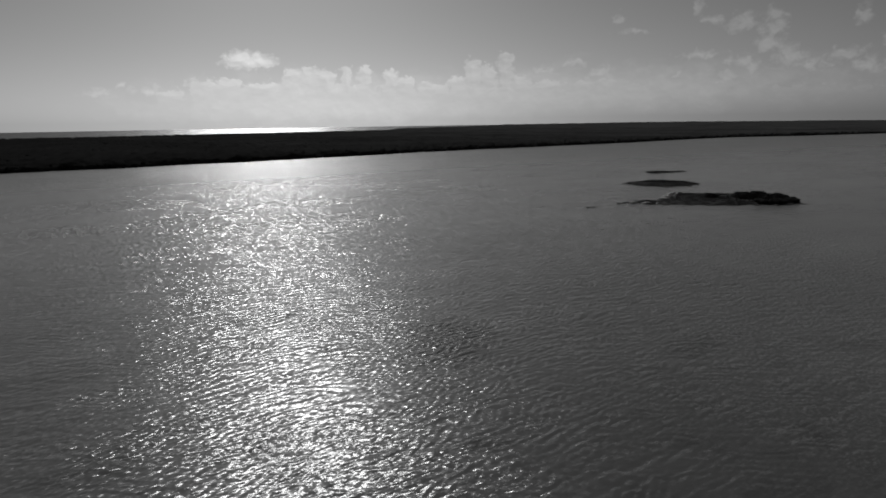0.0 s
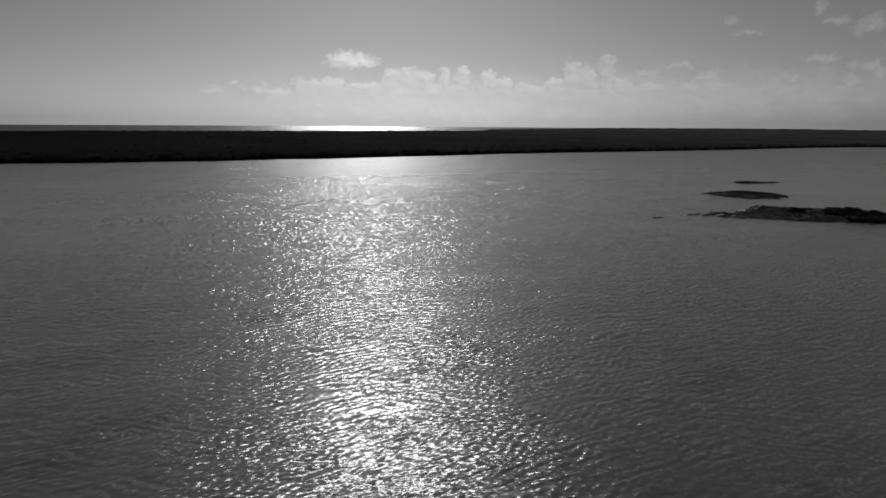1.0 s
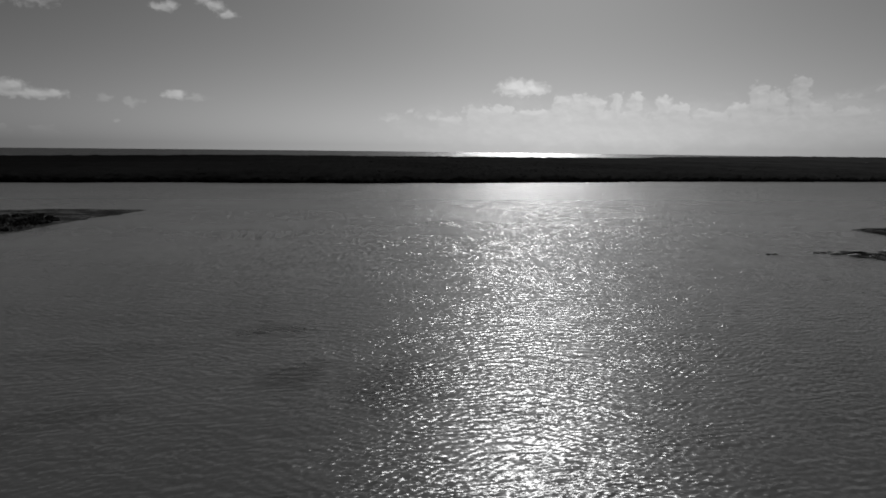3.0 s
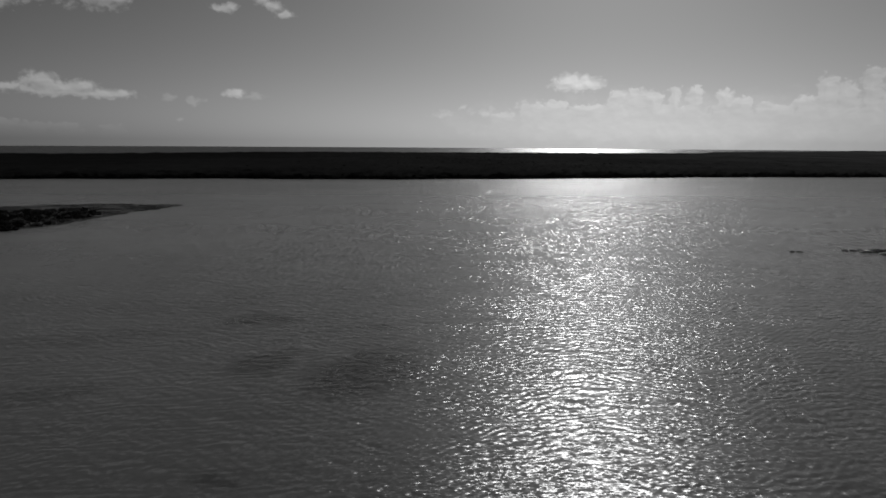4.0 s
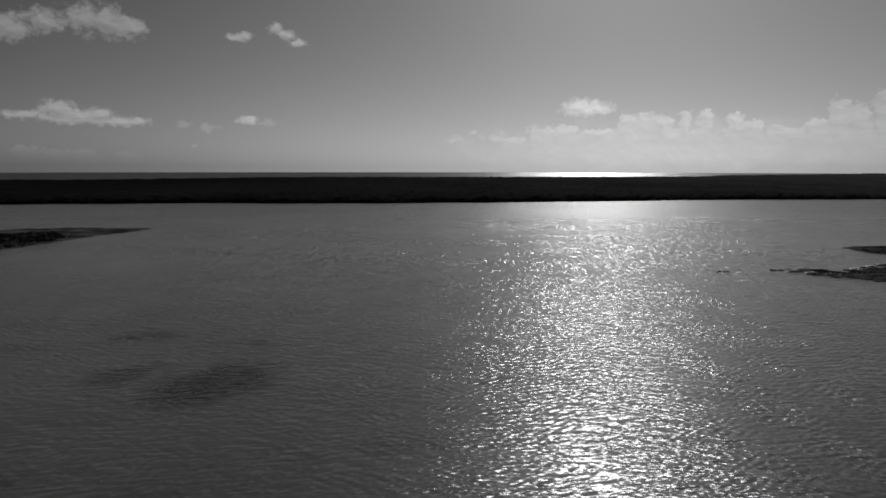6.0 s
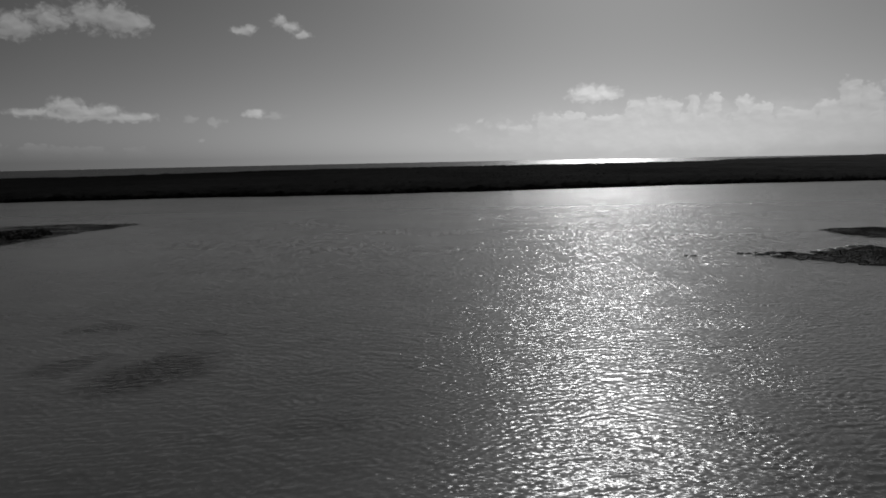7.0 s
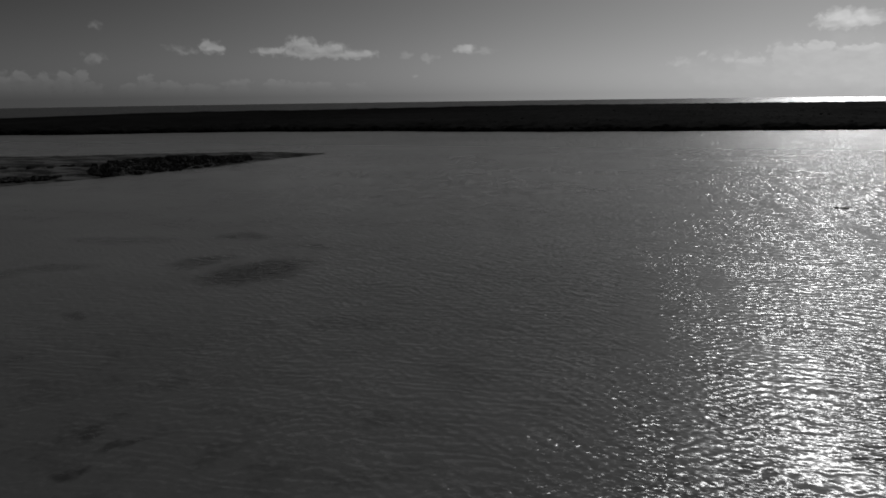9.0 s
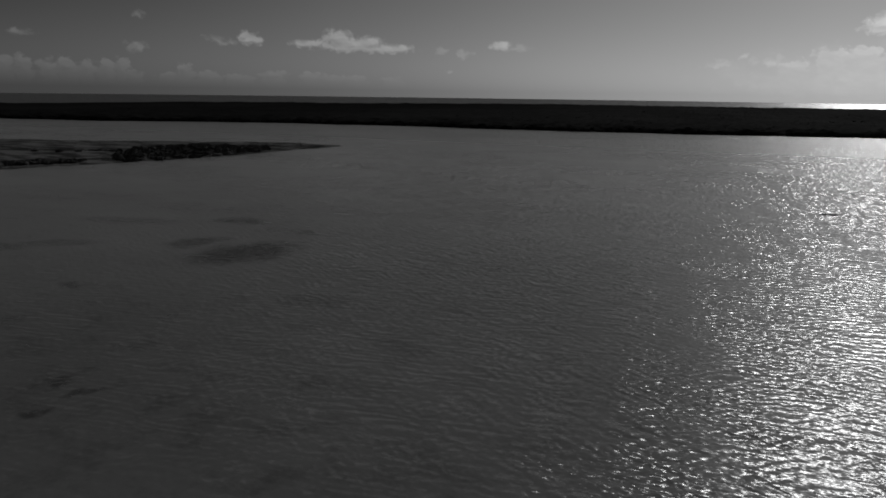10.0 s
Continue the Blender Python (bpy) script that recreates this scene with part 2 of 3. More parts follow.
def water_material():
    """Shallow, milky lagoon water, ruffled by a light wind; weed beds darken the bottom here and there."""
    m, n, s = material("lagoon_water")
    p = n.add("ShaderNodeNewGeometry").outputs["Position"]
    x, y, z = n.split(p)
    # wind chop: trains of short crests, bent and broken into groups
    bend = n.math("MULTIPLY", n.noise(n.vec("MULTIPLY", p, (0.7, 1.0, 0.0)), 0.16, 2.0, 0.55), 16.0)
    slopes = None
    for heading, length, steep, seed in ((4, 1.8, 0.06, 0), (-13, 1.35, 0.075, 31), (22, 2.1, 0.05, 57), (-6, 0.9, 0.085, 83), (36, 1.1, 0.065, 11), (-38, 0.95, 0.065, 71)):
        k = 2 * math.pi / length
        kx, ky = math.sin(radians(heading)), math.cos(radians(heading))
        phase = n.math("ADD", n.vec("DOT_PRODUCT", p, (k * kx, k * ky, 0.0), out=1), bend)
        group = n.span(n.noise(n.vec("ADD", n.vec("MULTIPLY", p, (0.5, 1.0, 0.0)), (seed, seed, seed)), 0.34, 2.0, 0.5), 0.38, 0.72, 0.05, 1.9)
        size = n.math("MULTIPLY", n.math("MULTIPLY", n.math("COSINE", phase), group), steep)
        one = n.xyz(n.math("MULTIPLY", size, kx), n.math("MULTIPLY", size, ky), 0.0)
        slopes = one if slopes is None else n.vec("ADD", slopes, one)
    ripple = n.noise(n.vec("MULTIPLY", p, (0.5, 1.0, 1.0)), 3.3, 3.0, 0.62, color=True)
    # farther out, where the lagoon is open to the wind, the chop gathers into larger groups
    groups = n.noise(n.vec("MULTIPLY", p, (1.05, 0.3, 0.0)), 1.0, 3.0, 0.65, color=True)
    open_out = n.span(y, 80.0, 210.0, 0.0, 0.72)
    ripple = n.vec("ADD", n.vec("MULTIPLY", ripple, n.grey(n.math("SUBTRACT", 1.0, open_out))), n.vec("MULTIPLY", n.vec("MULTIPLY_ADD", groups, (1.35, 1.35, 0.0), (-0.175, -0.175, 0.0)), n.grey(open_out)))
    ripple = n.vec("SCALE", n.vec("MULTIPLY", n.vec("SUBTRACT", ripple, (0.5, 0.5, 0.5)), (1.14, 1.06, 0.0)))
    cat_paws = n.span(n.noise(n.vec("MULTIPLY", p, (0.06, 0.1, 0.0)), 1.0, 4.0, 0.6), 0.33, 0.68, 0.5, 1.32)
    n.put(ripple.node.inputs[3], cat_paws)
    slopes = n.vec("ADD", slopes, ripple)
    # gusts ruffle some stretches more than others
    gust = n.span(n.noise(n.vec("MULTIPLY", p, (0.014, 0.03, 0.0)), 1.0, 5.0, 0.65), 0.3, 0.7, 0.62, 1.38)
    along = n.add("ShaderNodeVectorRotate", rotation_type="Z_AXIS")
    n.put(along.inputs["Vector"], p)
    along.inputs["Angle"].default_value = radians(STREAK_TURN)
    streak = n.span(n.noise(n.vec("MULTIPLY", along.outputs[0], (0.012, 0.16, 0.0)), 1.0, 2.0, 0.5), 0.34, 0.46, 0.62, 1.0)
    open_sea = n.math("MULTIPLY", n.span(y, 70.0, 240.0, 1.0, 1.3), n.span(y, 750.0, 1000.0, 1.0, 0.62))
    patches = n.span(n.noise(n.vec("MULTIPLY", p, (0.42, 0.09, 0.0)), 1.0, 2.0, 0.6), 0.33, 0.67, 0.6, 1.5)
    patches = n.mix(n.math("MULTIPLY", n.span(y, 170.0, 330.0), n.span(y, 750.0, 1000.0, 1.0, 0.0)), 1.0, patches)
    gust = n.math("MULTIPLY", n.math("MULTIPLY", n.math("MULTIPLY", gust, streak), open_sea), patches)
    # smooth slicks in the lee of the far shore
    slick = n.math("MULTIPLY", n.span(n.noise(n.vec("MULTIPLY", p, (0.011, 0.075, 0.0)), 1.0, 3.0, 0.55), 0.5, 0.6), n.math("MULTIPLY", n.span(y, 330.0, 470.0), n.span(y, 700.0, 750.0, 1.0, 0.0)))
    gust = n.math("MULTIPLY", gust, n.span(slick, 0.0, 1.0, 1.0, 0.4))
    for gx, gy, wide, deep, more in GUSTS:
        away = n.vec("LENGTH", n.vec("MULTIPLY_ADD", p, (1 / wide, 1 / deep, 0.0), (-gx / wide, -gy / deep, 0.0)), out=1)
        gust = n.math("MULTIPLY", gust, n.span(away, 1.3, 0.3, 1.0, 1.0 + more, smooth=True))
    # sheltered water behind the spit and off the islets
    shelter = n.span(n.math("MULTIPLY_ADD", y, -0.12, x), -50.0, -8.0, 0.42, 1.0, smooth=True)
    shelter = n.math("MULTIPLY", shelter, n.span(n.math("MULTIPLY_ADD", y, -0.45, x), 95.0, 150.0, 1.0, 0.5, smooth=True))
    gust = n.math("MULTIPLY", gust, n.math("MAXIMUM", shelter, n.span(y, 700.0, 750.0)))
    slopes = n.vec("SCALE", slopes)
    n.put(slopes.node.inputs[3], gust)
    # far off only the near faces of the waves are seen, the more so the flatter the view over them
    # a fixed lean of the normals toward the drone brightens the far glitter
    glint_lean = n.math("ADD", n.span(y, 150.0, 480.0, 0.0, -0.09), n.span(y, 750.0, 1000.0, 0.0, -0.13))
    ruffled = n.vec("NORMALIZE", n.vec("ADD", slopes, n.xyz(0.0, glint_lean, 1.0)))
    # the milky water and the bottom that shows through it: pale sand, dark beds of weed
    murk = n.span(n.noise(n.vec("MULTIPLY", p, (0.012, 0.02, 0.0)), 1.0, 4.0, 0.6), 0.3, 0.75, WATER_TONE * 0.8, WATER_TONE * 1.16)
    edge = n.noise(p, 0.16, 4.0, 0.6, color=True)
    q = n.vec("ADD", p, n.vec("MULTIPLY", n.vec("SUBTRACT", edge, (0.5, 0.5, 0.5)), (9.0, 7.0, 0.0)))
    weed = None
    for bx, by, wide, deep, turn, dense in WEED_BEDS:
        c, sn = math.cos(radians(turn)), math.sin(radians(turn))
        u = n.vec("DOT_PRODUCT", n.vec("SUBTRACT", q, (bx, by, 0.0)), (c / wide, sn / wide, 0.0), out=1)
        v = n.vec("DOT_PRODUCT", n.vec("SUBTRACT", q, (bx, by, 0.0)), (-sn / deep, c / deep, 0.0), out=1)
        away = n.vec("LENGTH", n.xyz(u, v, 0.0), out=1)
        cover = n.span(away, 1.4, 0.45, 0.0, dense, smooth=True)
        weed = cover if weed is None else n.math("MAXIMUM", weed, cover)
    bed = n.math("MULTIPLY", weed, n.span(n.noise(p, 0.55, 3.0, 0.6), 0.3, 0.6, 0.6, 1.0))
    specks = n.span(n.noise(p, 0.2, 5.0, 0.65), 0.5, 0.72, 0.0, 0.34)
    near_in = n.span(y, 20.0, 75.0, 1.0, 0.0)
    dark = n.math("MAXIMUM", bed, n.math("MULTIPLY", specks, near_in))
    murk = n.math("MULTIPLY", murk, n.span(y, 750.0, 1000.0, 1.0, 0.55))
    # the dimmer sky mirrored close in is painted into the water tone
    qx, qy, qz = n.split(q)
    near_dim = n.math("MULTIPLY", n.span(qy, 90.0, 20.0, 0.0, 0.17, smooth=True), n.math("MULTIPLY", n.span(qx, -20.0, 50.0, smooth=True), n.span(qx, 50.0, 85.0, 1.0, 0.1)))
    murk = n.math("MULTIPLY", murk, n.math("SUBTRACT", 1.0, near_dim))
    body = n.math("MULTIPLY", murk, n.math("SUBTRACT", 1.0, dark))
    milk = n.add("ShaderNodeBsdfDiffuse")
    n.put(milk.inputs["Color"], n.grey(body))
    n.put(milk.inputs["Normal"], n.xyz(0.0, 0.0, 1.0))
    s.inputs["Base Color"].default_value = (0.0, 0.0, 0.0, 1.0)
    n.put(s.inputs["Roughness"], n.math("ADD", n.math("ADD", n.span(y, 60.0, 220.0, 0.26, 0.25), n.span(y, 220.0, 480.0, 0.0, 0.045)), n.span(y, 750.0, 1000.0, 0.0, 0.02)))
    s.inputs["IOR"].default_value = 1.333
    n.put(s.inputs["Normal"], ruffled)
    both = n.add("ShaderNodeAddShader")
    n.put(both.inputs[0], milk.outputs[0])
    n.put(both.inputs[1], s.outputs[0])
    out = [k for k in n.tree.nodes if k.type == "OUTPUT_MATERIAL"][0]
    n.put(out.inputs[0], both.outputs[0])
    return m


def foliage_material(name, low, high, shore_haze=False):
    m, n, s = material(name)
    p = n.add("ShaderNodeNewGeometry")
    f = n.math("ADD", n.math("MULTIPLY", n.noise(p.outputs["Position"], 0.35, 4.0, 0.65), 0.4), n.math("MULTIPLY", p.outputs["Random Per Island"], 0.15))
    f = n.math("ADD", f, n.math("MULTIPLY", n.noise(n.vec("MULTIPLY", p.outputs["Position"], (0.5, 0.3, 1.0)), 0.012, 5.0, 0.65), 0.75))
    tone = n.span(f, 0.4, 0.95, low, high)
    if shore_haze:
        # haze painted into the leaves: darker at one shore end, paler at the other
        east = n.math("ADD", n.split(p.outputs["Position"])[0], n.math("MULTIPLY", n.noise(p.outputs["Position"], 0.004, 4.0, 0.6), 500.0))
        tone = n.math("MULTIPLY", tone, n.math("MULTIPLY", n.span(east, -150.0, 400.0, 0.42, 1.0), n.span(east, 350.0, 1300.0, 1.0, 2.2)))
    n.put(s.inputs["Base Color"], n.grey(tone))
    s.inputs["Roughness"].default_value = 0.75
    s.inputs["Specular IOR Level"].default_value = 0.0
    return m


def land_material(name, low, high, rough=0.9):
    m, n, s = material(name)
    p = n.add("ShaderNodeNewGeometry").outputs["Position"]
    f = n.math("ADD", n.math("MULTIPLY", n.noise(p, 0.12, 4.0, 0.6), 0.6), n.math("MULTIPLY", n.noise(p, 2.5, 3.0, 0.6), 0.4))
    n.put(s.inputs["Base Color"], n.grey(n.span(f, 0.3, 0.7, low, high)))
    bump = n.add("ShaderNodeBump")
    bump.inputs["Strength"].default_value, bump.inputs["Distance"].default_value = 0.6, 0.1
    n.put(bump.inputs["Height"], n.noise(p, 3.0, 4.0, 0.6))
    n.put(s.inputs["Normal"], bump.outputs[0])
    s.inputs["Roughness"].default_value = rough
    return m


WATER = water_material()
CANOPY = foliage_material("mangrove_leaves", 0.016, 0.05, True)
SHRUB = foliage_material("shrub_leaves", 0.03, 0.09)
WOOD = land_material("grey_bark", 0.06, 0.14)


def islet_material():
    """Dark mud and dead leaves, wet and darker at the edge, with bare pale sand in places."""
    m, n, s = material("islet_ground")
    p = n.add("ShaderNodeNewGeometry").outputs["Position"]
    x, y, z = n.split(p)
    mud = n.span(n.noise(p, 0.5, 5.0, 0.65), 0.3, 0.7, 0.014, 0.04)
    pale = n.span(n.noise(n.vec("MULTIPLY", p, (0.05, 0.13, 0.0)), 1.0, 5.0, 0.62), 0.46, 0.54, 0.0, 1.0)
    tone = n.mix(pale, mud, n.span(n.noise(p, 1.4, 3.0, 0.6), 0.3, 0.7, 0.07, 0.16))
    wet = n.span(n.math("ADD", z, n.math("MULTIPLY", n.noise(p, 0.8, 2.0), 0.12)), 0.08, 0.24, 0.28, 1.0)
    n.put(s.inputs["Base Color"], n.grey(n.math("MULTIPLY", tone, wet)))
    bump = n.add("ShaderNodeBump")
    bump.inputs["Strength"].default_value, bump.inputs["Distance"].default_value = 0.7, 0.15
    n.put(bump.inputs["Height"], n.noise(p, 2.0, 5.0, 0.65))
    n.put(s.inputs["Normal"], bump.outputs[0])
    s.inputs["Roughness"].default_value = 0.85
    s.inputs["Specular IOR Level"].default_value = 0.1
    return m


ISLET = islet_material()
ROCK = land_material("dark_rock", 0.03, 0.09)
PALE_ROCK = land_material("bleached_rock", 0.6, 0.8, 0.35)

# ---- the large forms ----


def mesh_object(name, verts, faces, mat, smooth=False):
    me = bpy.data.meshes.new(name)
    me.from_pydata([tuple(v) for v in verts], [], [tuple(f) for f in faces])
    me.materials.append(mat)
    if smooth:
        me.polygons.foreach_set("use_smooth", [True] * len(me.polygons))
    me.update()
    return new(name, me)


# water: one sheet to the horizon, fine where the drone passes, with real chop in it
MID, FAR = (60.0, -80.0), 4860.0


def chop(x, y):
    """The height of the short waves, in metres: bent trains that come and go in groups."""
    bend = 2.2 * np.sin(0.05 * x + 0.11 * y) + 1.7 * np.sin(0.13 * x - 0.07 * y + 2.0) + 1.2 * np.sin(0.31 * y + 0.09 * x)
    high = np.zeros_like(x)
    for heading, length, steep, seed in ((3, 3.1, 0.07, 0.0), (-11, 2.4, 0.06, 1.3), (17, 4.3, 0.05, 2.9), (-30, 2.7, 0.04, 4.4), (28, 3.6, 0.04, 5.6)):
        k = 2 * math.pi / length
        phase = k * (math.sin(radians(heading)) * x + math.cos(radians(heading)) * y) + bend + seed
        group = 0.6 + 0.5 * np.sin(0.17 * x + 0.23 * y + seed) * np.sin(0.21 * y - 0.12 * x + 2 * seed)
        high += steep / k * group * np.cos(phase)
    return high


reach = np.concatenate([[20.0, 50.0], 80.0 + np.cumsum(np.concatenate([np.full(240, 0.62), 0.62 * 1.03 ** np.arange(1, 60)])), np.geomspace(380.0, FAR, 22)])
turns = np.concatenate([np.linspace(-66, 66, 640), np.linspace(66, 294, 40)[1:-1]])
rr, tt = np.meshgrid(reach, np.radians(turns), indexing="ij")
gx, gy = MID[0] + rr * np.sin(tt), MID[1] + rr * np.cos(tt)
calm = np.clip((rr - 80) / 15, 0, 1) * np.clip((330 - rr) / 130, 0, 1) * np.clip((radians(65) - np.abs((tt + math.pi) % (2 * math.pi) - math.pi)) / 0.06, 0, 1)
gz = chop(gx, gy) * calm
verts = [(MID[0], MID[1], 0.0)] + np.stack([gx, gy, gz], -1).reshape(-1, 3).tolist()
around = len(turns)
faces = [(0, 1 + (k + 1) % around, 1 + k) for k in range(around)]
for i in range(len(reach) - 1):
    o, q = 1 + i * around, 1 + (i + 1) * around
    faces += [(o + k, o + (k + 1) % around, q + (k + 1) % around, q + k) for k in range(around)]
water = mesh_object("water", verts, faces, WATER, smooth=True)
tagged(water, "wind-rippled shallow lagoon water glittering under the sun", "water", kind="structure")


def fbm(x, y, scale, octaves=4):
    total, amp, norm = 0.0, 1.0, 0.0
    for _ in range(octaves):
        total += amp * noise.noise(Vector((x / scale, y / scale, 3.7)))
        norm += amp
        amp, scale = amp * 0.55, scale * 0.5
    return total / norm


def blend(x, table):
    xs, ys = zip(*table)
    return float(np.interp(x, xs, ys))


SHORE = ((-1600, 170), (-800, 330), (-520, 427), (-455, 436), (-400, 448), (-350, 468), (-300, 490), (-265, 502), (-230, 511), (-190, 512), (-140, 522), (-100, 526), (-60, 518), (-20, 520), (30, 521), (70, 530), (110, 530), (150, 541), (200, 551), (260, 562), (300, 578), (350, 582), (450, 590), (550, 597), (660, 613), (800, 640), (900, 638), (1000, 604), (1170, 582), (1500, 580), (4000, 700))
BACK = ((-2300, 500), (-1400, 640), (-1020, 950), (-940, 1350), (-655, 1514), (-519, 1700), (-267, 1960), (0, 1950), (300, 2050), (700, 2080), (1000, 2150), (1200, 2500), (1800, 2900), (2600, 3700), (4000, 3700))


LAGOONS = ((1480, 1730, 190, 140), (1960, 1600, 100, 110))


def shore_y(x):
    return blend(x, SHORE) + 7 * fbm(x, 0, 60) + 3 * fbm(x, 50, 14)


def spread(a, b, step, grow, limit):
    """From a to b in steps that grow."""
    out = [a]
    while out[-1] < b:
        out.append(out[-1] + step)
        step = min(step * grow, limit)
    return out


cols = [-v for v in spread(700, 2300, 8, 1.08, 60)][::-1] + list(np.arange(-696, 1400, 4.0)) + spread(1404, 3900, 6, 1.05, 50)
rows = spread(0, 3000, 2.5, 1.07, 60)
verts, faces = [], []
for x in cols:
    near, far = shore_y(x), blend(x, BACK) + 60 * fbm(x, 9, 300)
    for k, d in enumerate(rows):
        y = near + d
        high = 3.4 + 1.2 * fbm(x, y, 90, 2) + 2.6 * fbm(x, y, 9, 3) + random.uniform(-1.2, 0.8)
        high *= min(1.0, 0.35 + d / 6.0)
        if y > far or any(math.hypot((x - lx) / lw, (y - ly) / ld) + 0.3 * fbm(x, y, 200, 2) < 1 for lx, ly, lw, ld in LAGOONS):
            high = -2.0
        if k == 0:
            high = -0.6
        verts.append((x + random.uniform(-1, 1), y, high))
m = len(rows)
for i in range(len(cols) - 1):
    for k in range(m - 1):
        if max(verts[i * m + k + a][2] for a in (0, 1, m, m + 1)) > -1.9:
            faces.append((i * m + k, (i + 1) * m + k, (i + 1) * m + k + 1, i * m + k + 1))
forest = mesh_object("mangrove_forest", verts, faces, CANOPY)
tagged(forest, "dense dark low mangrove forest covering the far shore", "forest", kind="stuff")


def soft_lumps(count, radius, flat, seed, tall=1.0):
    """Verts and faces of a crown: lumpy clumps, ragged on the outside."""
    rnd = random.Random(seed)
    bm = bmesh.new()
    for k in range(count):
        turn, out = rnd.uniform(0, 2 * math.pi), radius * math.sqrt(rnd.random()) * 0.8
        r = radius * rnd.uniform(0.26, 0.5)
        at = Vector((out * math.cos(turn), out * math.sin(turn), tall * (rnd.uniform(0.35, 0.8) - 0.3 * (out / radius) ** 2)))
        made = bmesh.ops.create_icosphere(bm, subdivisions=1, radius=1.0, matrix=Matrix.Translation(at))
        for v in made["verts"]:
            d = v.co - at
            v.co = at + Vector((d.x * r, d.y * r, d.z * r * flat)) * rnd.uniform(0.72, 1.28)
    return bm


def add_leaves(bm, count, size, seed):
    """Sprays of leaves that stand off a crown and fray its outline."""
    rnd = random.Random(seed)
    faces = list(bm.faces)
    for _ in range(count):
        f = rnd.choice(faces)
        c, nrm = f.calc_center_median(), f.normal.copy()
        if c.z < 0.1:
            continue
        side = nrm.cross(Vector((rnd.uniform(-1, 1), rnd.uniform(-1, 1), rnd.uniform(-1, 1)))).normalized()
        up = (nrm + 0.6 * side.cross(nrm) * rnd.uniform(-1, 1) + Vector((0, 0, 0.4))).normalized()
        s = size * rnd.uniform(0.6, 1.4)
        base = c - 0.2 * s * up
        quad = [base - 0.15 * s * side, base + 0.15 * s * side, base + 0.45 * s * side + 0.6 * s * up, base + s * up, base - 0.45 * s * side + 0.6 * s * up]
        bm.faces.new([bm.verts.new(q) for q in quad])


def part(name, bm, mat, parent, label=""):
    me = bpy.data.meshes.new(name)
    bm.normal_update()
    bm.to_mesh(me)
    bm.free()
    me.materials.append(mat)
    ob = new(name, me)
    ob.parent = parent
    return tagged(ob, label)


def stem(turn, spread_out, tall, thick, seed):
    """One arched stem, from its foot in the mud into the crown."""
    rnd = random.Random(seed)
    bm = bmesh.new()
    foot = Vector((0.35 * spread_out * math.cos(turn), 0.35 * spread_out * math.sin(turn), -0.25))
    top = Vector((spread_out * math.cos(turn), spread_out * math.sin(turn), tall * rnd.uniform(0.8, 1.1)))
    knee = foot.lerp(top, 0.5) + Vector((rnd.uniform(-0.1, 0.1), rnd.uniform(-0.1, 0.1), 0.12))
    hoops = []
    for at, r in ((foot, thick), (knee, thick * 0.75), (top, thick * 0.4)):
        hoops.append([bm.verts.new(at + Vector((r * math.cos(2 * math.pi * j / 5), r * math.sin(2 * math.pi * j / 5), 0))) for j in range(5)])
    for lo, hi in zip(hoops, hoops[1:]):
        for j in range(5):
            bm.faces.new((lo[j], lo[(j + 1) % 5], hi[(j + 1) % 5], hi[j]))
    bm.faces.new(hoops[-1])
    return bm


def shrub(seed, wide, tall, label):
    """A mangrove shrub: arched stems under a dense, frayed crown."""
    root = new("mangrove_shrub")
    for k in range(3):
        part("stem", stem(2.1 * k + seed, wide * 0.45, tall * 0.6, 0.06, seed + k), WOOD, root, "bare grey arching stem")
    bm = soft_lumps(12, wide * 1.15, 0.7, seed + 50, tall)
    bm.normal_update()
    add_leaves(bm, 130, 0.5, seed + 90)
    part("crown", bm, SHRUB, root)
    return tagged(root, label, "shrub", "mangrove shrubs on the islets")


def inside(x, y, corners):
    """Distance into a plot with these corners: positive inside."""
    best, within = 1e9, False
    for (ax, ay), (bx, by) in zip(corners, corners[1:] + corners[:1]):
        ex, ey = bx - ax, by - ay
        t = max(0.0, min(1.0, ((x - ax) * ex + (y - ay) * ey) / (ex * ex + ey * ey)))
        best = min(best, math.hypot(x - ax - t * ex, y - ay - t * ey))
        if (ay > y) != (by > y) and x < ax + (y - ay) * ex / ey:
            within = not within
    return best if within else -best


# shallow tidal pools on the islets: middle and half sizes
POOLS = ((198, 158, 8.0, 4.0), (190, 162, 4.0, 2.0), (-152, 178, 26.0, 6.0), (-160, 214, 30.0, 6.0), (-190, 200, 22.0, 6.0), (-128, 190, 12.0, 4.0))


def islet_height(x, y, corners, rise, top, rough):
    d = inside(x, y, corners) + 0.9 + rough * (fbm(x, y, 14, 4) * 2.2 + fbm(x, y + 40, 3.5, 2) * 1.1)
    for px, py, wide, deep in POOLS:
        d -= 13.0 * max(0.0, 1.0 - math.hypot((x - px) / wide, (y - py) / deep))
    return max(-0.5, min(top, d * rise)) + (0.10 * fbm(x, y, 6, 3) if d > 0 else 0.0) * min(1.0, max(0.0, d / 3))


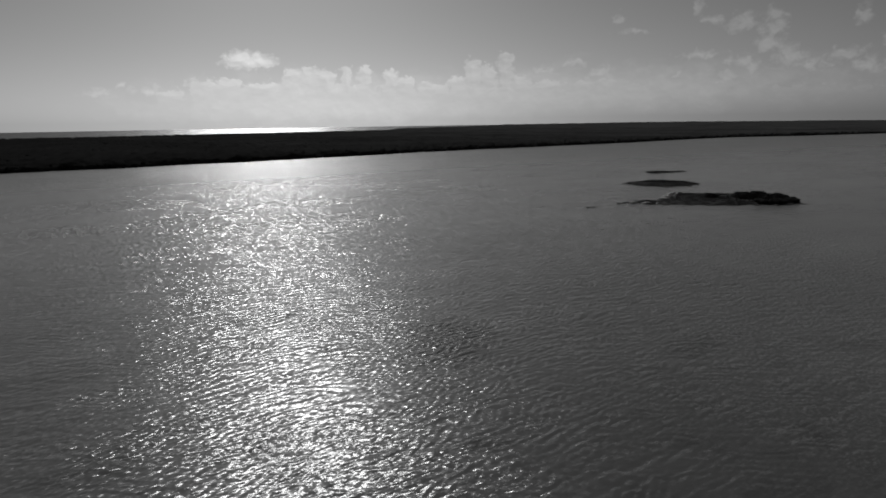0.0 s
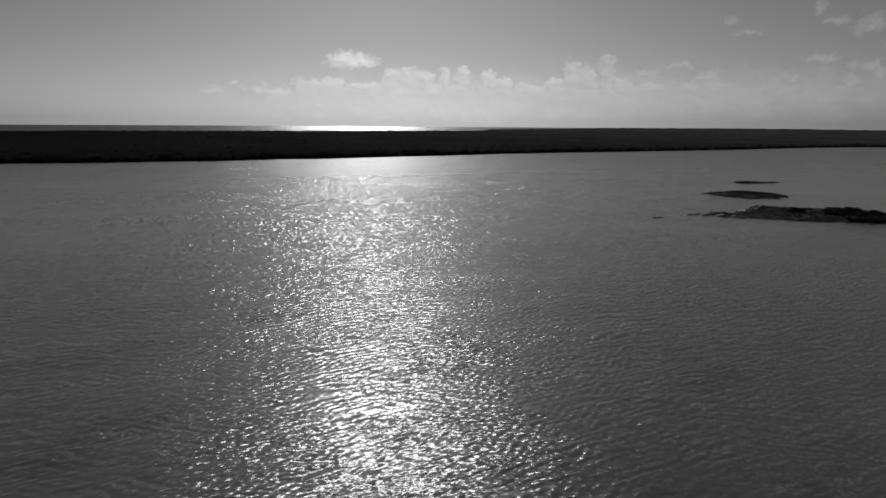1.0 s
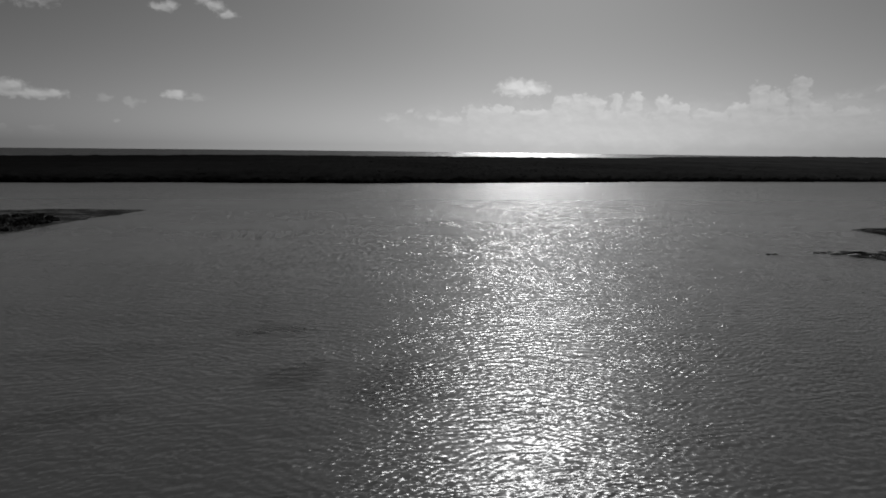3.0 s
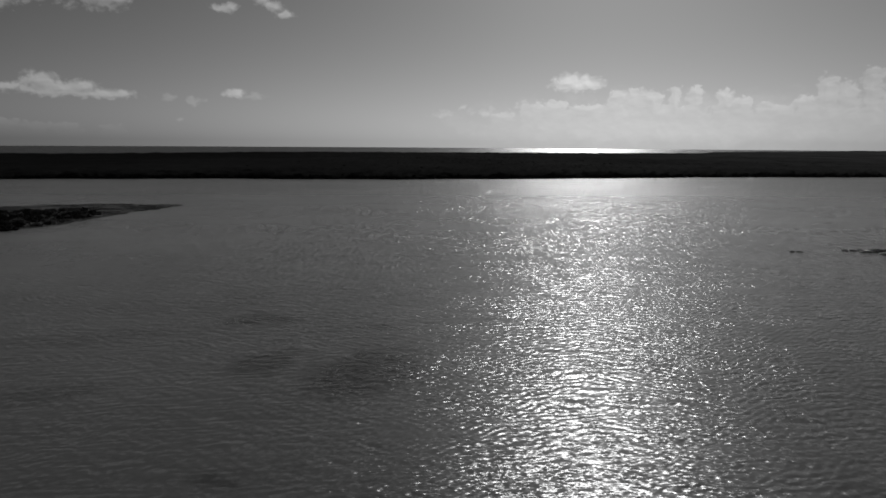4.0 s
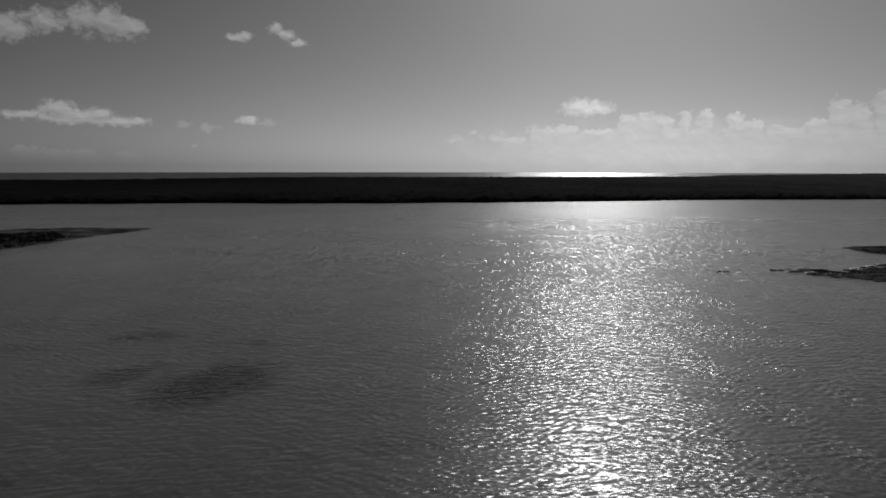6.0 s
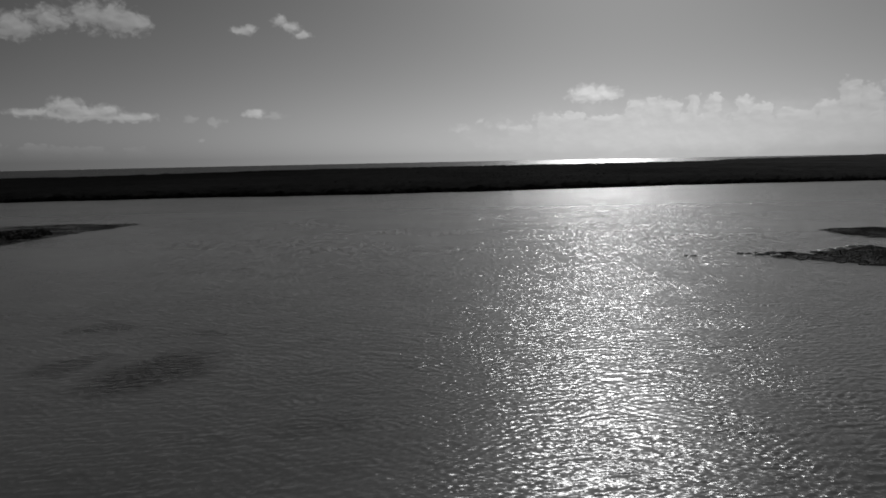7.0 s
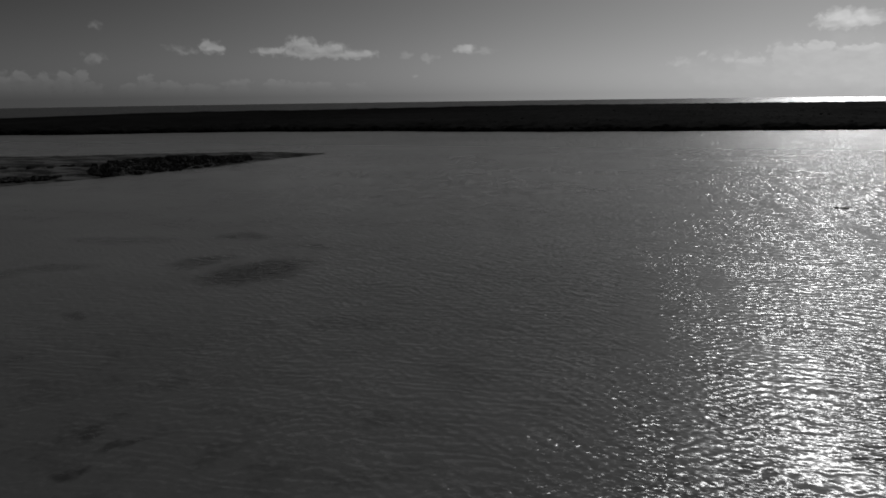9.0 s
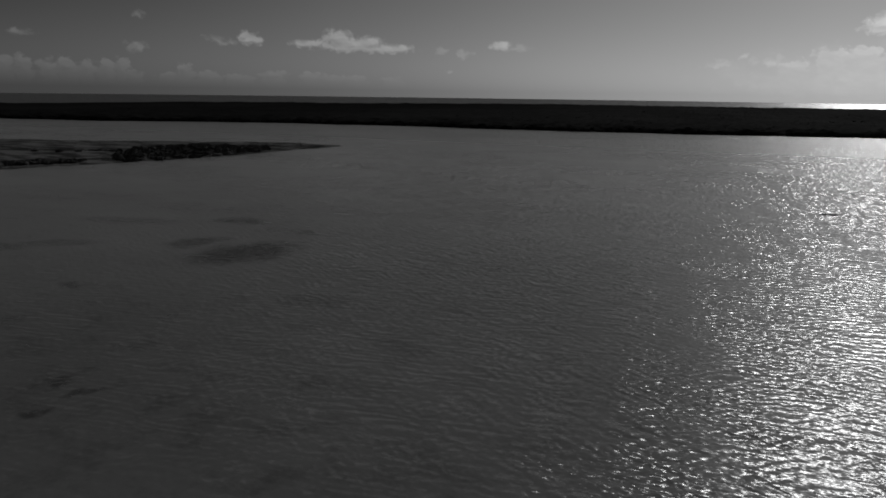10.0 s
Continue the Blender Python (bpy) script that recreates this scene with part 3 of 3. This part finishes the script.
def islet(name, label, corners, step, rise, top, rough, mat):
    """Low land that comes up out of the water; its outline is where the ground passes the surface."""
    xs, ys = [c[0] for c in corners], [c[1] for c in corners]
    nx, ny = int((max(xs) - min(xs) + 16) / step), int((max(ys) - min(ys) + 16) / step)
    verts, faces = [], []
    for i in range(nx + 1):
        for j in range(ny + 1):
            x, y = min(xs) - 8 + i * step, min(ys) - 8 + j * step
            verts.append((x, y, islet_height(x, y, corners, rise, top, rough)))
    for i in range(nx):
        for j in range(ny):
            f = (i * (ny + 1) + j, (i + 1) * (ny + 1) + j, (i + 1) * (ny + 1) + j + 1, i * (ny + 1) + j + 1)
            if max(verts[k][2] for k in f) > -0.45:
                faces.append(f)
    used = sorted({k for f in faces for k in f})
    where = {k: i for i, k in enumerate(used)}
    ob = mesh_object(name, [verts[k] for k in used], [[where[k] for k in f] for f in faces], mat, smooth=True)
    return tagged(ob, label, "islet", "low islets in the lagoon")


SPIT = [(-65, 296), (-70, 275), (-77, 248), (-82, 221), (-88, 200), (-99, 179), (-110, 160), (-119, 143), (-140, 122), (-190, 110), (-270, 138), (-275, 220), (-255, 243), (-205, 256), (-168, 277), (-139, 286), (-107, 299), (-90, 300), (-74, 298)]
ROUND = [(170, 168), (175, 161), (182, 154.5), (190, 147), (198, 139.5), (206, 134), (217, 133), (226, 141), (226, 156), (218, 170), (210, 178), (203, 175), (194, 169), (184, 165), (176, 169)]
GRASSY = [(221, 220), (222, 205), (226, 197), (235, 194), (249, 199.5), (250, 211), (247, 219), (241, 223.5), (230, 222)]
BAR = [(276, 254), (279, 250.5), (285, 249.5), (291, 250.5), (300, 250), (301, 252), (292, 254), (288, 259), (281, 261)]
islet("spit_islet", "low sandy islet with dark mangrove scrub and pale tidal flats", SPIT, 1.3, 0.07, 0.55, 3.2, ISLET)
islet("scrub_islet", "low rocky islet with grass and a mound of dark scrub", ROUND, 0.7, 0.12, 0.6, 2.8, ISLET)
islet("grass_islet", "low dome-shaped islet covered in dark grass", GRASSY, 0.9, 0.12, 0.9, 2.0, ISLET)
islet("bar_islet", "thin low islet of dark grass barely above the water", BAR, 0.9, 0.10, 0.4, 0.8, ISLET)

SCRUB = [(-98, 178), (-118, 190), (-142, 228), (-130, 262), (-98, 276), (-80, 250), (-79, 226), (-87, 200)]


def tussocks(name, label, corners, rise, top, rough, count, tall, seed, where=None):
    """Grass tussocks, past counting: small ragged cones of blades."""
    rnd = random.Random(seed)
    xs, ys = [c[0] for c in corners], [c[1] for c in corners]
    verts, faces = [], []
    tries = 0
    while count > 0 and tries < 40000:
        tries += 1
        x, y = rnd.uniform(min(xs), max(xs)), rnd.uniform(min(ys), max(ys))
        z = islet_height(x, y, corners, rise, top, rough)
        if z < 0.06 or (where and not where(x, y, rnd)):
            continue
        count -= 1
        h, r, o = tall * rnd.uniform(0.5, 1.4), rnd.uniform(0.25, 0.7), len(verts)
        for k in range(7):
            a = 2 * math.pi * k / 7 + rnd.uniform(-0.3, 0.3)
            b = a + rnd.uniform(0.3, 0.7)
            verts += [(x + 0.3 * r * math.cos(a), y + 0.3 * r * math.sin(a), z - 0.1), (x + 0.3 * r * math.cos(b), y + 0.3 * r * math.sin(b), z - 0.1),
                      (x + r * math.cos(a + 0.2), y + r * math.sin(a + 0.2), z + h * rnd.uniform(0.5, 1.0))]
            faces.append((o + 3 * k, o + 3 * k + 1, o + 3 * k + 2))
    ob = mesh_object(name, verts, faces, SHRUB)
    return tagged(ob, label, "grass", kind="stuff")


tussocks("islet_grass", "dark grass tussocks covering the dome-shaped islet", GRASSY, 0.12, 0.9, 2.0, 3200, 0.42, 5)
tussocks("islet_grass", "dark grass tussocks on the thin low islet", BAR, 0.10, 0.4, 0.8, 900, 0.5, 6)
tussocks("islet_grass", "dark grass tussocks on the rocky islet", ROUND, 0.12, 0.6, 2.8, 6000, 0.35, 7, lambda x, y, r: fbm(x, y, 9, 2) > -0.5)
tussocks("islet_grass", "dark grass and weed in streaks across the tidal flats", SPIT, 0.07, 0.55, 3.2, 6000, 0.4, 8, lambda x, y, r: fbm(x * 0.6 + y * 0.35, y, 16, 3) > 0.0)

tussocks("islet_grass", "dark knee-high scrub under the mangrove shrubs", SPIT, 0.07, 0.55, 3.2, 9000, 0.9, 9,
         lambda x, y, r: inside(x, y, SCRUB) > 6 * fbm(x, y, 12, 2))

tussocks("islet_grass", "thin dark grass along the islet's sandy tip", SPIT, 0.07, 0.55, 3.2, 1800, 0.4, 15,
         lambda x, y, r: y > 228 and x > -110 and fbm(x, y, 10, 3) > -0.15)

tussocks("islet_grass", "dark weed and grass in bands along the tidal flats", SPIT, 0.07, 0.55, 3.2, 5500, 0.6, 10,
         lambda x, y, r: abs(y - 204 - 0.38 * (x + 162)) < 5.5 + 9 * fbm(x, y * 2, 18, 3) and x < -130 or abs(y - 172 - 0.8 * (x + 122)) < 3.5 + 7 * fbm(x, y * 2, 14, 3) and x < -108)

kinds = [shrub(11, 1.4, 0.7, "low dark mangrove shrub on the islet"), shrub(12, 2.0, 0.9, "dense dark mangrove shrub on the islet"),
         shrub(13, 2.6, 1.2, "broad dark mangrove bush on the islet"), shrub(14, 1.1, 0.65, "small dark shrub on the islet")]


def plant(x, y, z, rnd, sizes):
    ob = kinds[rnd.choice(sizes)]
    s = rnd.uniform(0.8, 1.2)
    m = pose(x, y, z - 0.05, 0, 0, rnd.uniform(0, 360)) @ Matrix.Diagonal((s, s, s * rnd.uniform(0.8, 1.15), 1))
    done = ob.get("planted")
    if done:
        made = copy_thing(ob, pose(0, 0, 0))
        made.matrix_basis = m
        if "planted" in made:
            del made["planted"]
    else:
        ob["planted"] = 1
        ob.matrix_basis = m


def thicket(corners, rise, top, rough, mid, half, turn, count, sizes, seed, plot=None):
    """Shrubs scattered over an oval of an islet."""
    rnd = random.Random(seed)
    placed, tries = [], 0
    while len(placed) < count and tries < 6000:
        tries += 1
        a, r = rnd.uniform(0, 2 * math.pi), math.sqrt(rnd.random())
        u, v = half[0] * r * math.cos(a), half[1] * r * math.sin(a)
        c, s = math.cos(radians(turn)), math.sin(radians(turn))
        x, y = mid[0] + c * u - s * v, mid[1] + s * u + c * v
        z = islet_height(x, y, corners, rise, top, rough)
        if plot and inside(x, y, plot) < 3 * fbm(x, y, 9, 2):
            continue
        if z < 0.02 or any((x - px) ** 2 + (y - py) ** 2 < 1.7 for px, py in placed):
            continue
        placed.append((x, y))
        plant(x, y, z, rnd, sizes)


ROUND_GROUND, SPIT_GROUND = (ROUND, 0.12, 0.6, 2.8), (SPIT, 0.07, 0.55, 3.2)
thicket(*ROUND_GROUND, (217.5, 146), (14, 8.5), 55, 48, (0, 1, 1, 1, 2), 21)
thicket(*ROUND_GROUND, (206, 161), (4, 3), 40, 4, (0, 1, 3), 22)
thicket(*SPIT_GROUND, (-108, 217.4), (55, 45), 58, 190, (0, 0, 0, 1, 1, 3), 23, SCRUB)
thicket(*SPIT_GROUND, (-88, 245), (18, 6), 64, 8, (3, 3), 24)
thicket(*SPIT_GROUND, (-122, 160), (16, 6), 55, 22, (0, 1, 1), 25)
thicket(*SPIT_GROUND, (-150, 202.5), (26, 5), 35, 8, (0, 3), 26)


def rock_outcrop(x, y, seed, count, spread_out, label, mat=ROCK, big=1.0):
    """A few worn stones that break the surface."""
    rnd = random.Random(seed)
    root = new("rock_outcrop")
    root.location = (x, y, 0)
    for _ in range(count):
        bm = bmesh.new()
        at = Vector((rnd.uniform(-1, 1) * spread_out, rnd.uniform(-0.4, 0.4) * spread_out, 0.0))
        r = big * rnd.uniform(0.3, 0.75)
        for v in bmesh.ops.create_icosphere(bm, subdivisions=2, radius=1.0)["verts"]:
            k = 1 + 0.45 * noise.noise(v.co * 1.7 + at)
            v.co = at + Vector((v.co.x * r * 1.5 * k, v.co.y * r * k, v.co.z * r * 0.55 * k))
        part("stone", bm, mat, root)
    return tagged(root, label, "rocks", "rocks awash beside the islets")


rock_outcrop(152.6, 166.3, 31, 5, 2.0, "small dark wet rocks awash in the lagoon")
rock_outcrop(168.4, 168.0, 32, 3, 1.4, "dark wet rocks off the end of the islet")
rock_outcrop(181.0, 168.5, 33, 4, 1.8, "dark rocks along the edge of the islet")
rock_outcrop(196.5, 173.0, 34, 3, 1.5, "dark rocks along the edge of the islet")
for px, py, seed, count, wide in ((171.5, 166.2, 51, 4, 1.6), (174.5, 162.8, 52, 3, 1.2), (178.0, 160.0, 53, 3, 1.0), (192.0, 169.8, 54, 4, 1.6), (198.5, 173.4, 55, 4, 1.5), (205.0, 177.2, 56, 3, 0.9)):
    rock_outcrop(px, py, seed, count, wide, "pale bleached stones at the islet's edge", PALE_ROCK, 1.5)

rim = random.Random(77)
for rx, ry in ((186, 150.5), (190, 146.5), (194.5, 142.5), (200, 138), (206, 133.8), (213, 133), (220, 135.5), (179, 157), (189, 167.5), (211, 178), (222.5, 204), (226, 196.8), (235, 193.8), (243, 197), (279, 250.5)):
    rock_outcrop(rx + rim.uniform(-0.8, 0.8), ry + rim.uniform(-0.8, 0.8), rim.randrange(999), rim.randrange(3, 6), rim.uniform(1.2, 2.2), "low dark wet rocks along the islet's shore")

# the mangrove fringe: crowns and prop-root shade along the far shore
rnd = random.Random(41)
shapes = []
for k in range(6):
    bm = soft_lumps(5, 2.4, 0.85, 60 + k, 3.6)
    shapes.append((np.array([v.co for v in bm.verts]), [[v.index for v in f.verts] for f in (bm.verts.index_update(), bm.faces)[1]]))
    bm.free()
verts, faces, base = [], [], 0
x = -760.0
while x < 1500:
    for row in range(4):
        px, deep = x + rnd.uniform(-2, 2), row * 4.0 + rnd.uniform(-1.5, 2.5)
        pts, polys = rnd.choice(shapes)
        a, s, up = rnd.uniform(0, 2 * math.pi), rnd.uniform(0.7, 1.35), rnd.uniform(0.55, 1.25)
        c, sn = math.cos(a) * s, math.sin(a) * s
        at = np.array((px, shore_y(px) + deep + 0.5, -0.3))
        verts.append(np.stack([pts[:, 0] * c - pts[:, 1] * sn, pts[:, 0] * sn + pts[:, 1] * c, pts[:, 2] * up], 1) + at)
        faces += [[i + base for i in f] for f in polys]
        base += len(pts)
    x += rnd.uniform(2.6, 4.4)
# taller crowns stand out of the canopy farther in
for _ in range(2600):
    px = rnd.uniform(-900, 1800)
    deep = 15 + 900 * rnd.random() ** 2
    pts, polys = rnd.choice(shapes)
    a, s, up = rnd.uniform(0, 2 * math.pi), rnd.uniform(0.9, 1.9), rnd.uniform(0.55, 0.9)
    c, sn = math.cos(a) * s, math.sin(a) * s
    at = np.array((px, shore_y(px) + deep, 0.9))
    verts.append(np.stack([pts[:, 0] * c - pts[:, 1] * sn, pts[:, 0] * sn + pts[:, 1] * c, pts[:, 2] * up], 1) + at)
    faces += [[i + base for i in f] for f in polys]
    base += len(pts)
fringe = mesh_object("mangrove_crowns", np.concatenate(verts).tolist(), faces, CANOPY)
tagged(fringe, "dark rounded mangrove crowns along the lagoon shore", "trees", kind="stuff")
